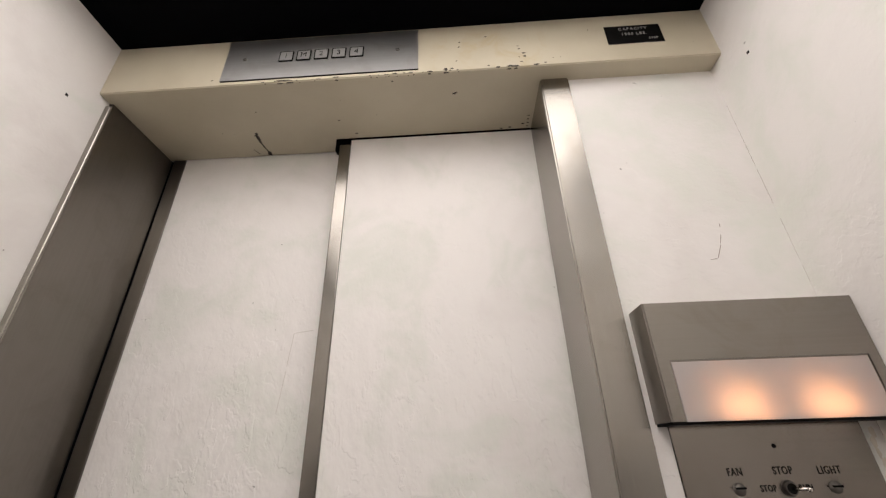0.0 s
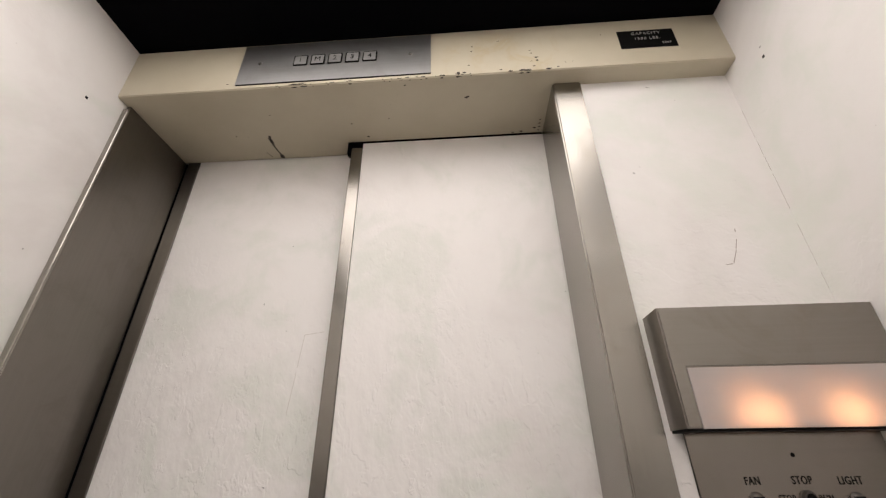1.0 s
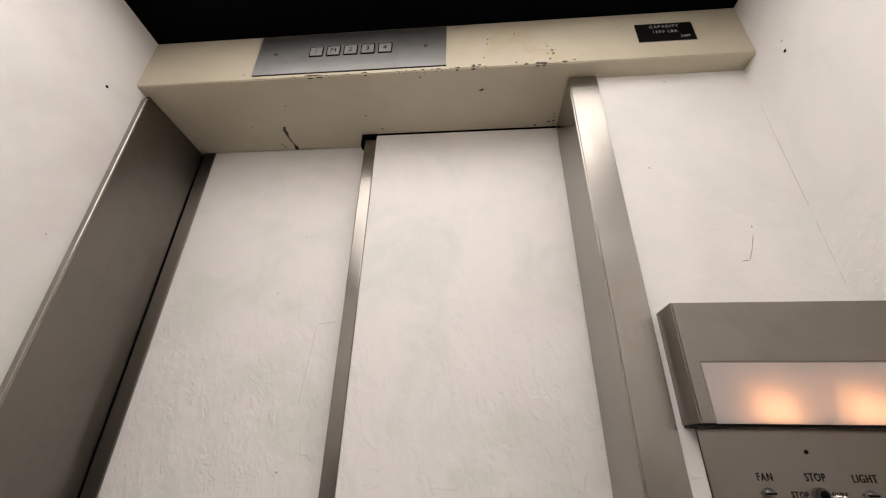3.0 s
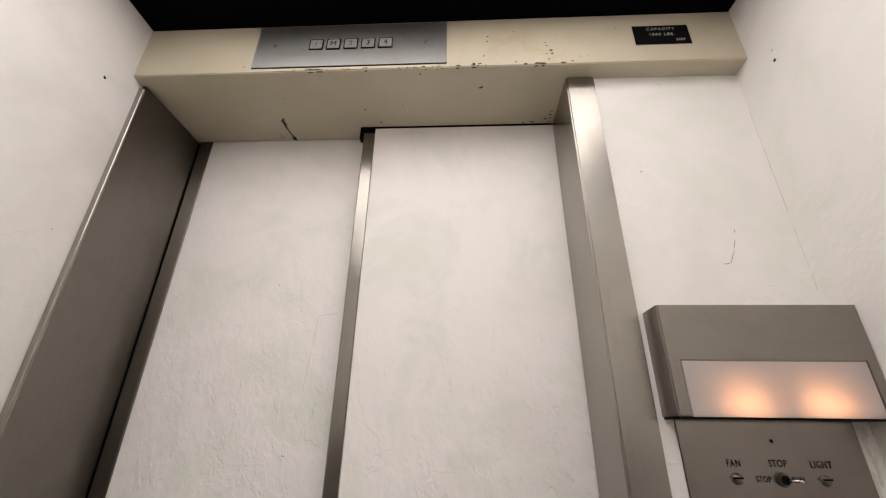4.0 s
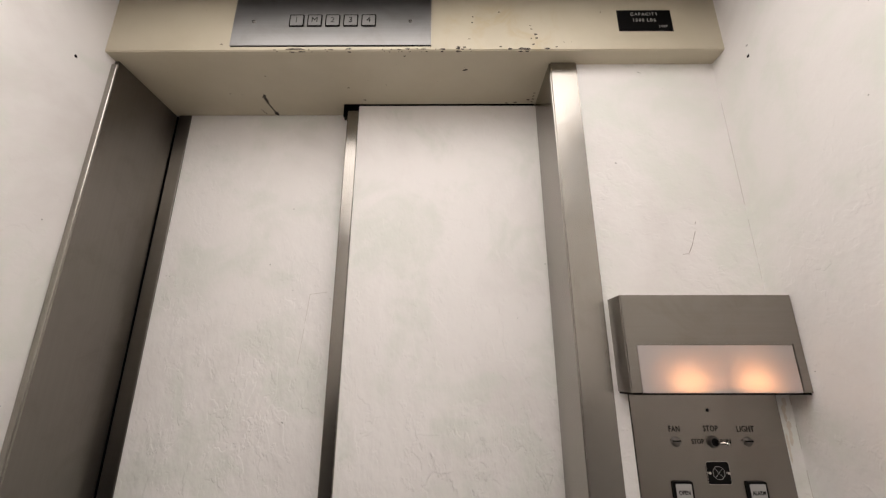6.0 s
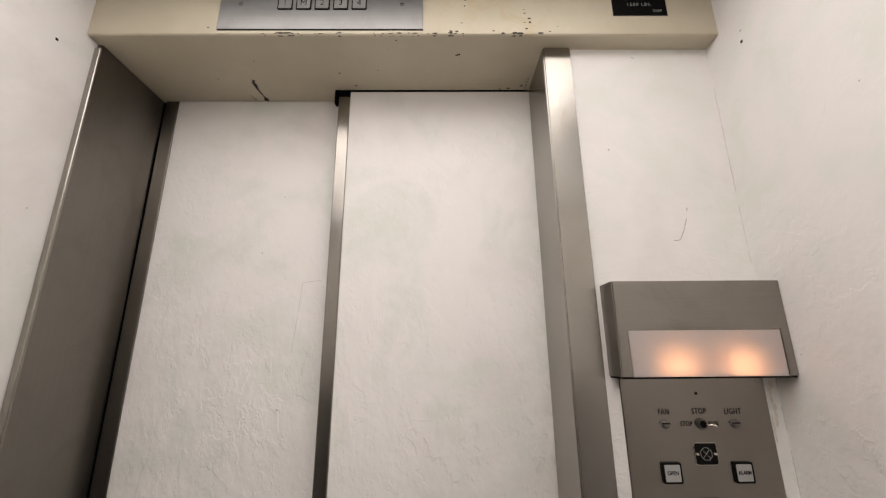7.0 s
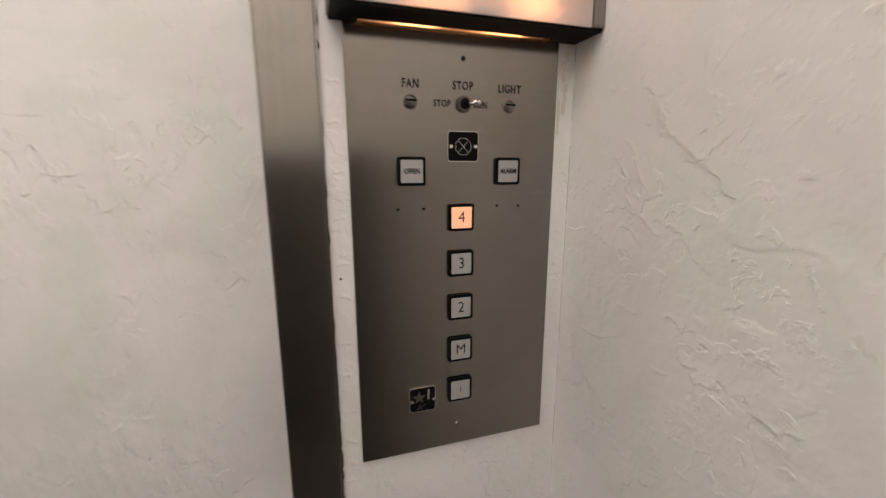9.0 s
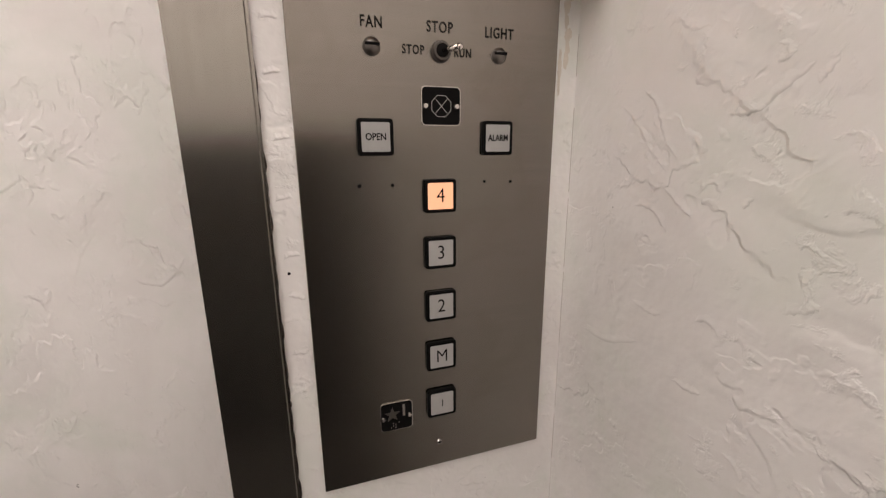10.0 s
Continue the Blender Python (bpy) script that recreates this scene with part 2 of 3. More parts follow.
def rounded(cx, cz, w, h, r, n=5):
    pts = []
    for sx, sz, a0 in ((1, 1, 0), (-1, 1, 90), (-1, -1, 180), (1, -1, 270)):
        for k in range(n + 1):
            a = radians(a0 + 90 * k / n)
            pts.append((cx + sx * (w / 2 - r) + r * math.cos(a), cz + sz * (h / 2 - r) + r * math.sin(a)))
    return pts


def mesh_object(name, bm, mat, smooth=False):
    me = bpy.data.meshes.new(name)
    bm.normal_update()
    bm.to_mesh(me)
    bm.free()
    if mat:
        me.materials.append(mat)
    if smooth:
        for p in me.polygons:
            p.use_smooth = True
    return new(name, me)


def thing(name, at, label, category, group="", kind=""):
    ob = new(name)
    ob.location = at
    ob.empty_display_size = 0.05
    return tagged(ob, label, category, group, kind)


def part(name, bm, mat, parent, label="", smooth=False):
    ob = mesh_object(name, bm, mat, smooth)
    ob.parent = parent
    if parent.type == "EMPTY":
        ob.matrix_parent_inverse = Matrix.Translation(-parent.location)
    return tagged(ob, label)


def structure(name, bm, mat, label, category):
    return tagged(mesh_object(name, bm, mat), label, category, kind="structure")


def words(text, height, x, y, z, align="CENTER", stretch=1.0, bold=0.0, depth=0.0003, spacing=1.0):
    """A mesh of lettering, standing upright and read from the front, its middle (or left end) at x, z."""
    cu = bpy.data.curves.new("lettering", "FONT")
    cu.body, cu.align_x, cu.align_y = text, align, "CENTER"
    cu.size, cu.extrude, cu.offset = height / 0.70, depth, bold
    cu.resolution_u, cu.space_character = 3, spacing
    ob = new("lettering", cu)
    bpy.context.view_layer.update()
    me = bpy.data.meshes.new_from_object(ob.evaluated_get(bpy.context.evaluated_depsgraph_get()))
    bm = bmesh.new()
    bm.from_mesh(me)
    bpy.data.objects.remove(ob)
    bpy.data.curves.remove(cu)
    bpy.data.meshes.remove(me)
    m = Matrix.Translation((x, y, z)) @ Matrix.Rotation(radians(90), 4, "X") @ Matrix.Diagonal((stretch, 1, 1, 1))
    bmesh.ops.transform(bm, matrix=m, verts=bm.verts)
    return bm


def strokes(lines, width, y):
    """Thin engraved strokes between points in x and z."""
    parts = []
    for (x0, z0), (x1, z1) in lines:
        d = Vector((x1 - x0, 0, z1 - z0))
        s = Vector((-d.z, 0, d.x)).normalized() * width / 2
        a, b2 = Vector((x0, y, z0)), Vector((x1, y, z1))
        e = d.normalized() * width * 0.45
        parts.append(plate([(p.x, p.z) for p in (a - e + s, b2 + e + s, b2 + e - s, a - e - s)], y, y + 0.0005))
    return join(*parts)


# ---- the car ----
structure("floor", box(XL - WALL, XR + WALL, YB - WALL, YD1 + 0.10, -0.05, 0.0), FLOOR, "dark vinyl floor of the lift car", "floor")
wall_left = structure("wall_left", box(XL - WALL, XL, YB, YD1 + 0.10, 0.0, ZC + 0.10), PLASTER_L, "white wall with rough hand-trowelled plaster texture", "wall")
wall_right = structure("wall_right", box(XR, XR + WALL, YB, YD1 + 0.10, 0.0, ZC + 0.10), PLASTER_R, "white wall with rough hand-trowelled plaster texture", "wall")
structure("wall_back", box(XL - WALL, XR + WALL, YB - WALL, YB, 0.0, ZC + 0.10), PLASTER_L, "white textured back wall of the lift car", "wall")
# added out of view, only to give the steel its dark lower reflections
structure("dark_back_panel", box(XL, XR, YB, YB + 0.012, 0.0, 1.34, 0.002), REFLECTED_DARK, "unseen dark panel added on the back wall to darken the steel's reflections", "wall panel")
wall_front = structure("wall_front", box(0.3665, XR, YF, YF + 0.16, 0.0, ZH), PLASTER_F, "narrow white trowelled wall beside the lift doors", "wall")
structure("wall_shaft", box(XL - WALL, XR + WALL, YD1 + 0.10, YD1 + 0.12, 0.0, ZC + 0.10), BLACK_PAINT, "dark shaft wall behind the lift doors", "wall")

# ceiling: black board with a luminous panel let into it
PX0, PX1, PY0, PY1 = XL + 0.13, XR - 0.13, YB + 0.06, 0.605
ceiling = structure("ceiling", join(
    box(XL, XR, PY1, YD1 + 0.10, ZC, ZC + 0.04), box(XL, XR, YB, PY0, ZC, ZC + 0.04),
    box(XL, PX0, PY0, PY1, ZC, ZC + 0.04), box(PX1, XR, PY0, PY1, ZC, ZC + 0.04),
    box(XL, XR, YB, YD1 + 0.10, ZC + 0.06, ZC + 0.08)), BLACK_PAINT, "matt black ceiling board of the lift car", "ceiling")
lamp = thing("ceiling_light", ((PX0 + PX1) / 2, (PY0 + PY1) / 2, ZC), "large white luminous panel set into the black ceiling", "ceiling light")
part("diffuser", box(PX0, PX1, PY0, PY1, ZC + 0.012, ZC + 0.02), PANEL, lamp)
part("frame", join(box(PX0, PX1, PY0, PY0 + 0.012, ZC - 0.003, ZC + 0.011), box(PX0, PX1, PY1 - 0.012, PY1, ZC - 0.003, ZC + 0.011),
                   box(PX0, PX0 + 0.012, PY0 + 0.012, PY1 - 0.012, ZC - 0.003, ZC + 0.011), box(PX1 - 0.012, PX1, PY0 + 0.012, PY1 - 0.012, ZC - 0.003, ZC + 0.011)), BLACK_PAINT, lamp, "black metal rim")

# header over the doors, deeper over the far leaf
XN = -0.158
hd = bmesh.new()
prof = [(XL, YH), (XR, YH), (XR, YF + 0.14), (XJ, YF + 0.14), (XJ, YD2 - 0.004), (XN, YD2 - 0.004), (XN, YD1 - 0.004), (XL, YD1 - 0.004)]
f = hd.faces.new([hd.verts.new((x, y, ZH)) for x, y in prof])
ext = bmesh.ops.extrude_face_region(hd, geom=[f])
for v in ext["geom"]:
    if isinstance(v, bmesh.types.BMVert):
        v.co.z = ZC - 0.001
bmesh.ops.recalc_face_normals(hd, faces=hd.faces)
bmesh.ops.bevel(hd, geom=[e for e in hd.edges if all(abs(v.co.y - YH) < 1e-6 and abs(v.co.z - ZH) < 1e-6 for v in e.verts)], offset=0.002, segments=3, affect="EDGES")
header = thing("door_header", (0.03, YH, ZH), "cream painted metal header with chipped lower edge, above the lift doors", "door header", kind="structure")
part("casing", hd, CREAM, header)


def flake(x, u, size, where, wide=1.4):
    """One irregular chip in the paint: on the face (u = height), or on the underside (u = depth)."""
    k = random.randint(5, 8)
    a0 = random.random() * 6.28
    pts = []
    for i in range(k):
        a = a0 + 6.283 * i / k
        r = size * random.uniform(0.35, 1.0)
        pts.append((x + wide * r * math.cos(a), u + 0.7 * r * math.sin(a)))
    bm = bmesh.new()
    if where == "face":
        vs = [bm.verts.new((p, YH - 0.0004, q)) for p, q in pts]
    else:
        vs = [bm.verts.new((p, q, ZH - 0.0004)) for p, q in pts]
    fc = bm.faces.new(vs)
    e = bmesh.ops.extrude_face_region(bm, geom=[fc])
    for w in e["geom"]:
        if isinstance(w, bmesh.types.BMVert):
            w.co += Vector((0, 0.0006, 0)) if where == "face" else Vector((0, 0, 0.0006))
    bmesh.ops.recalc_face_normals(bm, faces=bm.faces)
    return bm


random.seed(4)
chips = []
for i in range(30):
    x = random.triangular(-0.36, 0.38, 0.0)
    size = random.choice((0.0012, 0.0016, 0.0022, 0.0034, 0.0046))
    chips.append(flake(x, ZH + random.uniform(0.0012, 0.003) + 0.4 * size, size, "face", random.uniform(1.8, 3.4)))
    if i % 3:
        chips.append(flake(x + random.uniform(-0.004, 0.006), YH + random.uniform(0.002, 0.004), 0.8 * size, "soffit", random.uniform(1.6, 3.0)))
for x, z, r in ((0.155, 2.184, .003), (0.154, 2.169, .003), (0.147, 2.126, .0025), (0.212, 2.197, .002), (0.287, 2.137, .004), (0.2885, 2.128, .004), (0.277, 2.127, .002), (0.281, 2.112, .003), (0.279, 2.151, .0025), (0.277, 2.160, .002), (0.213, 2.106, .004), (0.328, 2.105, .003), (0.345, 2.117, .0015), (0.137, 2.104, .005), (0.125, 2.105, .004), (-0.372, 2.114, .0025), (0.36, 2.118, .001)):
    chips.append(flake(x, z, r, "face"))
for x, y, r in ((0.143, 0.781, .005), (0.139, 0.783, .004), (-0.13, 0.84, .003), (-0.31, 0.80, .002), (-0.04, 0.83, .002), (0.01, 0.74, .003), (0.27, 0.895, .004), (0.30, 0.885, .004), (-0.10, 0.885, .004), (0.25, 0.897, .003), (-0.42, 0.86, .002)):
    chips.append(flake(x, y, r, "soffit"))
for i in range(24):
    chips.append(flake(-0.341 - 0.003 * math.sin(i / 5) + random.uniform(-.0007, .0007), 0.866 + 0.0034 * i, (0.0078 if i > 19 or 2 < i < 7 else 0.0050) * random.uniform(0.7, 1.0), "soffit", 0.9))
for i in range(4):
    chips.append(flake(-0.372 + 0.002 * i, 0.922 + 0.005 * i, 0.0028, "soffit", 0.9))
for i in range(3):
    chips.append(flake(-0.348 + 0.003 * i, 0.874 - 0.003 * i, 0.0028, "soffit", 0.9))
for i in range(4):
    chips.append(flake(0.311, 0.86 + 0.011 * i, 0.003, "soffit"))
part("paint_chips", join(*chips), CHIP, header, "dark chips where the paint has flaked off")

# right jamb: an angle of polished steel; left jamb: a flat sheet with a rolled front edge
jamb = thing("door_jamb", (XJ, YF, 0), "polished steel door jamb, worn and reflective", "door jamb", "jambs", "structure")
jb = bmesh.new()
jprof = [(XJ, 0.759), (0.3795, 0.759), (0.3795, 0.7655), (0.366, 0.7655), (0.366, 0.90), (XJ, 0.90)]
f = jb.faces.new([jb.verts.new((x, y, 0)) for x, y in jprof])
ext = bmesh.ops.extrude_face_region(jb, geom=[f])
for v in ext["geom"]:
    if isinstance(v, bmesh.types.BMVert):
        v.co.z = ZH - 0.001
bmesh.ops.recalc_face_normals(jb, faces=jb.faces)
bmesh.ops.bevel(jb, geom=[e for e in jb.edges if abs(e.verts[0].co.x - e.verts[1].co.x) < 1e-6 and abs(e.verts[0].co.y - e.verts[1].co.y) < 1e-6 and e.verts[0].co.y < 0.76], offset=0.003, segments=5, affect="EDGES")
part("casing", jb, STEEL_JAMB, jamb)
jamb_l = thing("door_jamb", (XL, 0.85, 0), "broad dull steel jamb sheet beside the lift door", "door jamb", "jambs", "structure")
part("sheet", box(XL, XL + 0.010, 0.752, 0.948, 0, ZH - 0.001, 0.001), STEEL_DULL, jamb_l)
# no seal here: black strip painted in for the shade inside the gap
part("gap_shade", box(XL, -0.6015, 0.949, 0.975, 0, ZH - 0.001), BLACK_PAINT, jamb_l, "black strip standing in for the shade of an open gap")
part("edge_trim", box(XL, XL + 0.0135, 0.745, 0.752, 0, ZH - 0.012, 0.003, 3), STEEL_JAMB, jamb_l, "bright rolled steel edge")

# door leaves
leaf = thing("door_1", (-0.35, YD1, 0), "closed lift door leaf faced in white trowelled plaster, steel leading edge", "lift door", "lift doors", "structure")
facing_far = part("facing", box(-0.567, -0.09, YD1, YD1 + 0.02, 0.01, ZH + 0.02, 0.0015), PLASTER_D1, leaf)
part("edge_trim", box(-0.6005, -0.5675, YD1 - 0.001, YD1 + 0.022, 0.01, ZH + 0.02, 0.002), STEEL_DULL, leaf, "dull steel edge strip")
leaf2 = thing("door_2", (0.1, YD2, 0), "closed lift door leaf faced in white trowelled plaster, steel leading edge", "lift door", "lift doors", "structure")
facing = part("facing", box(-0.1185, XJ + 0.03, YD2, YD2 + 0.02, 0.01, ZH - 0.002, 0.0015), PLASTER_D2, leaf2)
part("edge_trim", box(-0.1465, -0.119, YD2 - 0.001, YD2 + 0.022, 0.01, ZH - 0.016, 0.002), STEEL_TRIM, leaf2, "dull steel edge strip")

# solid black block, gives the opening over the strip its shade
part("notch_shade", box(-0.1575, -0.1195, YD2 + 0.003, YD2 + 0.020, ZH - 0.030, ZH + 0.02), BLACK_PAINT, leaf2, "black block standing in for the shaded opening above the edge strip")

# dark plate under the control panel
structure("kick_plate", box(0.380, XR, YF - 0.002, YF + 0.003, 0.0, 0.782, 0.0008), STEEL_DULL, "dull dark metal plate on the lower front wall", "kick plate")

# screw holes in the walls
part("screw_hole", join(box(XL - 0.002, XL + 0.0006, 0.6705, 0.6765, 2.035, 2.041, 0.001)), BLACK_PLASTIC, wall_left, "small dark screw hole")
part("screw_hole", join(box(XR - 0.0006, XR + 0.002, 0.673, 0.679, 2.033, 2.039, 0.001)), BLACK_PLASTIC, wall_right, "small dark screw hole")
part("screw_hole", disc(0.3895, YF - 0.0006, YF + 0.002, 1.159, 0.0014, 10), BLACK_PLASTIC, wall_front, "small dark screw hole")


# ---- control panel ----
YP = 0.7625   # front of the faceplate
cop = thing("control_panel", (0.52, YF, 0.923), "brushed steel lift control panel with square floor buttons", "control panel")
part("faceplate", box(0.4040, 0.6505, YP, YF + 0.001, 0.924, 1.45, 0.0008), STEEL, cop, "brushed steel plate")


def push_button(owner, name, cx, cz, size, y, text, text_h, lens_mat, lit=False, text_mat=None, stretch=0.9, bold=0.0, proud=0.0042, pane=0.79):
    b = part(name, plate(rounded(cx, cz, size, size, size * 0.09, 3), y - proud, y + 0.0005, 0.2 * proud), BLACK_PLASTIC, owner, "lit orange square button in a black frame" if lit else "white square button in a black frame")
    part("lens", plate(rounded(cx, cz, size * pane, size * pane, size * 0.04, 3), y - proud - 0.0005, y - proud + 0.0002, 0.0003), lens_mat, b)
    part("legend", words(text, text_h, cx, y - proud - 0.0007, cz, stretch=stretch, bold=bold), text_mat or ENGRAVED, b)
    return b


BX = 0.5293
for text, cz in (("4", 1.2230), ("3", 1.1680), ("2", 1.1130), ("M", 1.0580), ("1", 1.0030)):
    push_button(cop, "floor_button", BX, cz, 0.0315, YP, text if text != "1" else "I", 0.0135 if text != "1" else 0.008, BUTTON_LIT if text == "4" else BUTTON_WHITE, text == "4", bold=-0.00014)
push_button(cop, "door_open_button", 0.4708, 1.2762, 0.0315, YP, "OPEN", 0.0058, BUTTON_WHITE, stretch=0.85, bold=0.00015)
push_button(cop, "alarm_button", 0.5872, 1.2758, 0.0315, YP, "ALARM", 0.0058, BUTTON_WHITE, stretch=0.78, bold=0.00015)
for text, x, z, h in (("FAN", 0.4715, 1.3678, 0.0088), ("STOP", 0.5310, 1.3683, 0.0088), ("LIGHT", 0.5880, 1.3676, 0.0088), ("STOP", 0.5068, 1.3490, 0.0072), ("RUN", 0.5525, 1.3490, 0.0072)):
    part("lettering", words(text, h, x, YP - 0.0002, z, stretch=0.74, bold=0.00013, spacing=1.14), ENGRAVED, cop)


def dome(x, y, z, r, depth, seg=22):
    """A low dome that stands out from the plate at y."""
    bm = bmesh.new()
    bmesh.ops.create_uvsphere(bm, u_segments=seg, v_segments=14, radius=1.0)
    bmesh.ops.transform(bm, matrix=Matrix.Translation((x, y, z)) @ Matrix.Diagonal((r, depth, r, 1)), verts=bm.verts)
    return bm


def slotted_screw(x, z, r):
    b = part("key_switch", join(disc(x, YP - 0.0018, YP, z, r * 1.06, 28, r * 1.02), dome(x, YP - 0.0015, z, r * 0.96, 0.0040)), SCREW_DARK, cop, "round steel key switch with a slot", smooth=True)
    part("slot", box(x - r * 0.84, x + r * 0.84, YP - 0.0059, YP - 0.002, z + 0.0001, z + 0.0024), BLACK_PLASTIC, b)


slotted_screw(0.4710, 1.3492, 0.0072)
slotted_screw(0.5880, 1.3490, 0.0068)
tg = part("toggle_switch", join(disc(0.5315, YP - 0.0025, YP, 1.3490, 0.0094, 28, 0.0090), disc(0.5315, YP - 0.006, YP - 0.003, 1.3490, 0.0082, 28, 0.0074)), DARK_STEEL, cop, "dark steel toggle switch set to run")
part("bushing", disc(0.5315, YP - 0.0066, YP - 0.0059, 1.3490, 0.0058, 20), BLACK_PLASTIC, tg)
lv = bmesh.new()
bmesh.ops.create_cone(lv, cap_ends=True, segments=14, radius1=0.0016, radius2=0.0030, depth=0.019)
bmesh.ops.create_uvsphere(lv, u_segments=14, v_segments=8, radius=0.0031, matrix=Matrix.Translation((0, 0, 0.0095)))
bmesh.ops.transform(lv, matrix=Matrix.Translation((0.5315, YP - 0.005, 1.3490)) @ Matrix.Rotation(radians(90), 4, "X") @ Matrix.Rotation(radians(32), 4, "Y") @ Matrix.Translation((0, 0, 0.0095)), verts=lv.verts)
part("lever", lv, CHROME, tg, "chrome bat lever", True)

sb = part("stop_badge", plate(rounded(0.5315, 1.3035, 0.0375, 0.034, 0.004), YP - 0.0012, YP, 0.0004), CHROME, cop, "black badge with a crossed octagon, held by two screws")
part("badge_field", plate(rounded(0.5315, 1.3035, 0.0357, 0.0322, 0.0035), YP - 0.0016, YP - 0.0011), BLACK_PLASTIC, sb)
oc = [(0.5315 + 0.0098 * math.cos(radians(22.5 + 45 * k)), 1.3035 + 0.0098 * math.sin(radians(22.5 + 45 * k))) for k in range(8)]
cross = [((0.5315 - 0.005, 1.3035 - 0.0055), (0.5315 + 0.005, 1.3035 + 0.0055)), ((0.5315 - 0.005, 1.3035 + 0.0055), (0.5315 + 0.005, 1.3035 - 0.0055))]
part("octagon", strokes([(oc[k], oc[(k + 1) % 8]) for k in range(8)], 0.00052, YP - 0.0019), SIGN_FILL, sb)
part("cross", strokes(cross, 0.00052, YP - 0.0019), SIGN_FILL, sb)
for dx in (-0.0148, 0.0148):
    part("badge_screw", disc(0.5315 + dx, YP - 0.0032, YP - 0.0015, 1.3035, 0.0030, 14, 0.0020), CHROME, sb)

BCX, BCZ = 0.4803, 0.9965
fb = part("star_badge", plate(rounded(BCX, BCZ, 0.0345, 0.033, 0.004), YP - 0.0012, YP, 0.0004), CHROME, cop, "worn black badge with a raised star and numeral")
part("badge_field", plate(rounded(BCX, BCZ, 0.0325, 0.031, 0.0035), YP - 0.0016, YP - 0.0011), BLACK_PLASTIC, fb)
st = [(BCX - 0.0045 + (0.0085 if k % 2 == 0 else 0.0036) * math.sin(radians(36 * k)), BCZ + 0.003 + (0.0085 if k % 2 == 0 else 0.0036) * math.cos(radians(36 * k))) for k in range(10)]
part("star", plate(st, YP - 0.0022, YP - 0.0015), STEEL_DULL, fb, "worn grey star")
part("numeral", words("1", 0.013, BCX + 0.0075, YP - 0.0019, BCZ + 0.0055, bold=0.0004), CHROME, fb)
dots = [disc(BCX + dx, YP - 0.0022, YP - 0.0015, BCZ + dz, 0.0007, 8) for dx, dz in ((-0.004, -0.0075), (-0.0015, -0.009), (-0.004, -0.0105), (-0.0062, -0.012), (0.002, -0.0068), (-0.0015, -0.0125))]
part("raised_dots", join(*dots), CHROME, fb)
for dx in (-0.0138, 0.0138):
    part("badge_screw", disc(BCX + dx, YP - 0.0032, YP - 0.0015, BCZ - 0.001, 0.0026, 14, 0.0018), CHROME, fb)

for x, z, r in ((0.5312, 1.3968, 0.0026), (0.4550, 1.2343, 0.0016), (0.4847, 1.2340, 0.0016), (0.5757, 1.2352, 0.0014), (0.6040, 1.2343, 0.0015)):
    part("hole", disc(x, YP - 0.0003, YP + 0.001, z, r, 14), BLACK_PLASTIC, cop, "small dark hole")
sc = part("fixing_screw", disc(0.527, YP - 0.0015, YP, 0.9530, 0.0034, 18, 0.0026), CHROME, cop, "small chrome screw")
part("slot", join(box(0.5248, 0.5292, YP - 0.0019, YP - 0.0012, 0.9525, 0.9535), box(0.5265, 0.5275, YP - 0.0019, YP - 0.0012, 0.9508, 0.9552)), BLACK_PLASTIC, sc)

# ---- hooded lamp over the control panel ----
HX0, HX1, HZ0, HZ1, HY = 0.3885, 0.6757, 1.4265, 1.5820, 0.7150
LX0, LX1, LZ1 = 0.4075, 0.6590, 1.4995
T = 0.002
hood = thing("panel_lamp", (0.53, YF, HZ0), "brushed steel hooded lamp with a glowing frosted window", "panel lamp")
part("front_panel", plate([(HX0, HZ0), (LX0, HZ0), (LX0, LZ1), (LX1, LZ1), (LX1, HZ0), (HX1, HZ0), (HX1, HZ1), (HX0, HZ1)], HY, HY + T, 0.0019), STEEL_HOOD, hood)
for x0, x1 in ((HX0, HX0 + T), (HX1 - T, HX1)):
    part("side_panel", box(x0, x1, HY + T - 0.0002, YF - 0.0002, HZ0, HZ1, 0.0004), STEEL_HOOD, hood)
part("top_panel", box(HX0 + T, HX1 - T, HY + T - 0.0002, YF - 0.0002, HZ1 - T, HZ1 - 0.0002), STEEL_HOOD, hood)
part("base_lip", join(box(HX0 + T, HX1 - T, HY + 0.0028, YF - 0.0115, HZ0 - 0.0035, HZ0 + 0.0003), box(HX0 + T, 0.418, YF - 0.0116, YF - 0.0002, HZ0 - 0.0034, HZ0 + 0.0003), box(0.634, HX1 - T, YF - 0.0116, YF - 0.0002, HZ0 - 0.0034, HZ0 + 0.0003)), BLACK_PLASTIC, hood, "dark lower plate")
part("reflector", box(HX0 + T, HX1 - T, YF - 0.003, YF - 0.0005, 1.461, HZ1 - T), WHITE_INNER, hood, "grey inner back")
part("lens", box(LX0 + 0.0003, LX1 - 0.0003, HY + 0.0005, HY + 0.0025, HZ0 - 0.0005, LZ1 - 0.0003), FROST, hood, "frosted plastic window")
# added black pieces that block the bulbs' light low on the window
for x0, x1, z1 in ((0.519, 0.555, 1.4325), (0.634, 0.657, 1.4320), (0.4095, 0.438, 1.4320)):
    part("glow_blocker", plate([(x0, HZ0 + 0.0008), (x1, HZ0 + 0.0008), (x1 - 0.010, z1), (x0 + 0.010, z1)], HY + 0.005, HY + 0.010), BLACK_PLASTIC, hood, "black piece added behind the window to dim its glow")
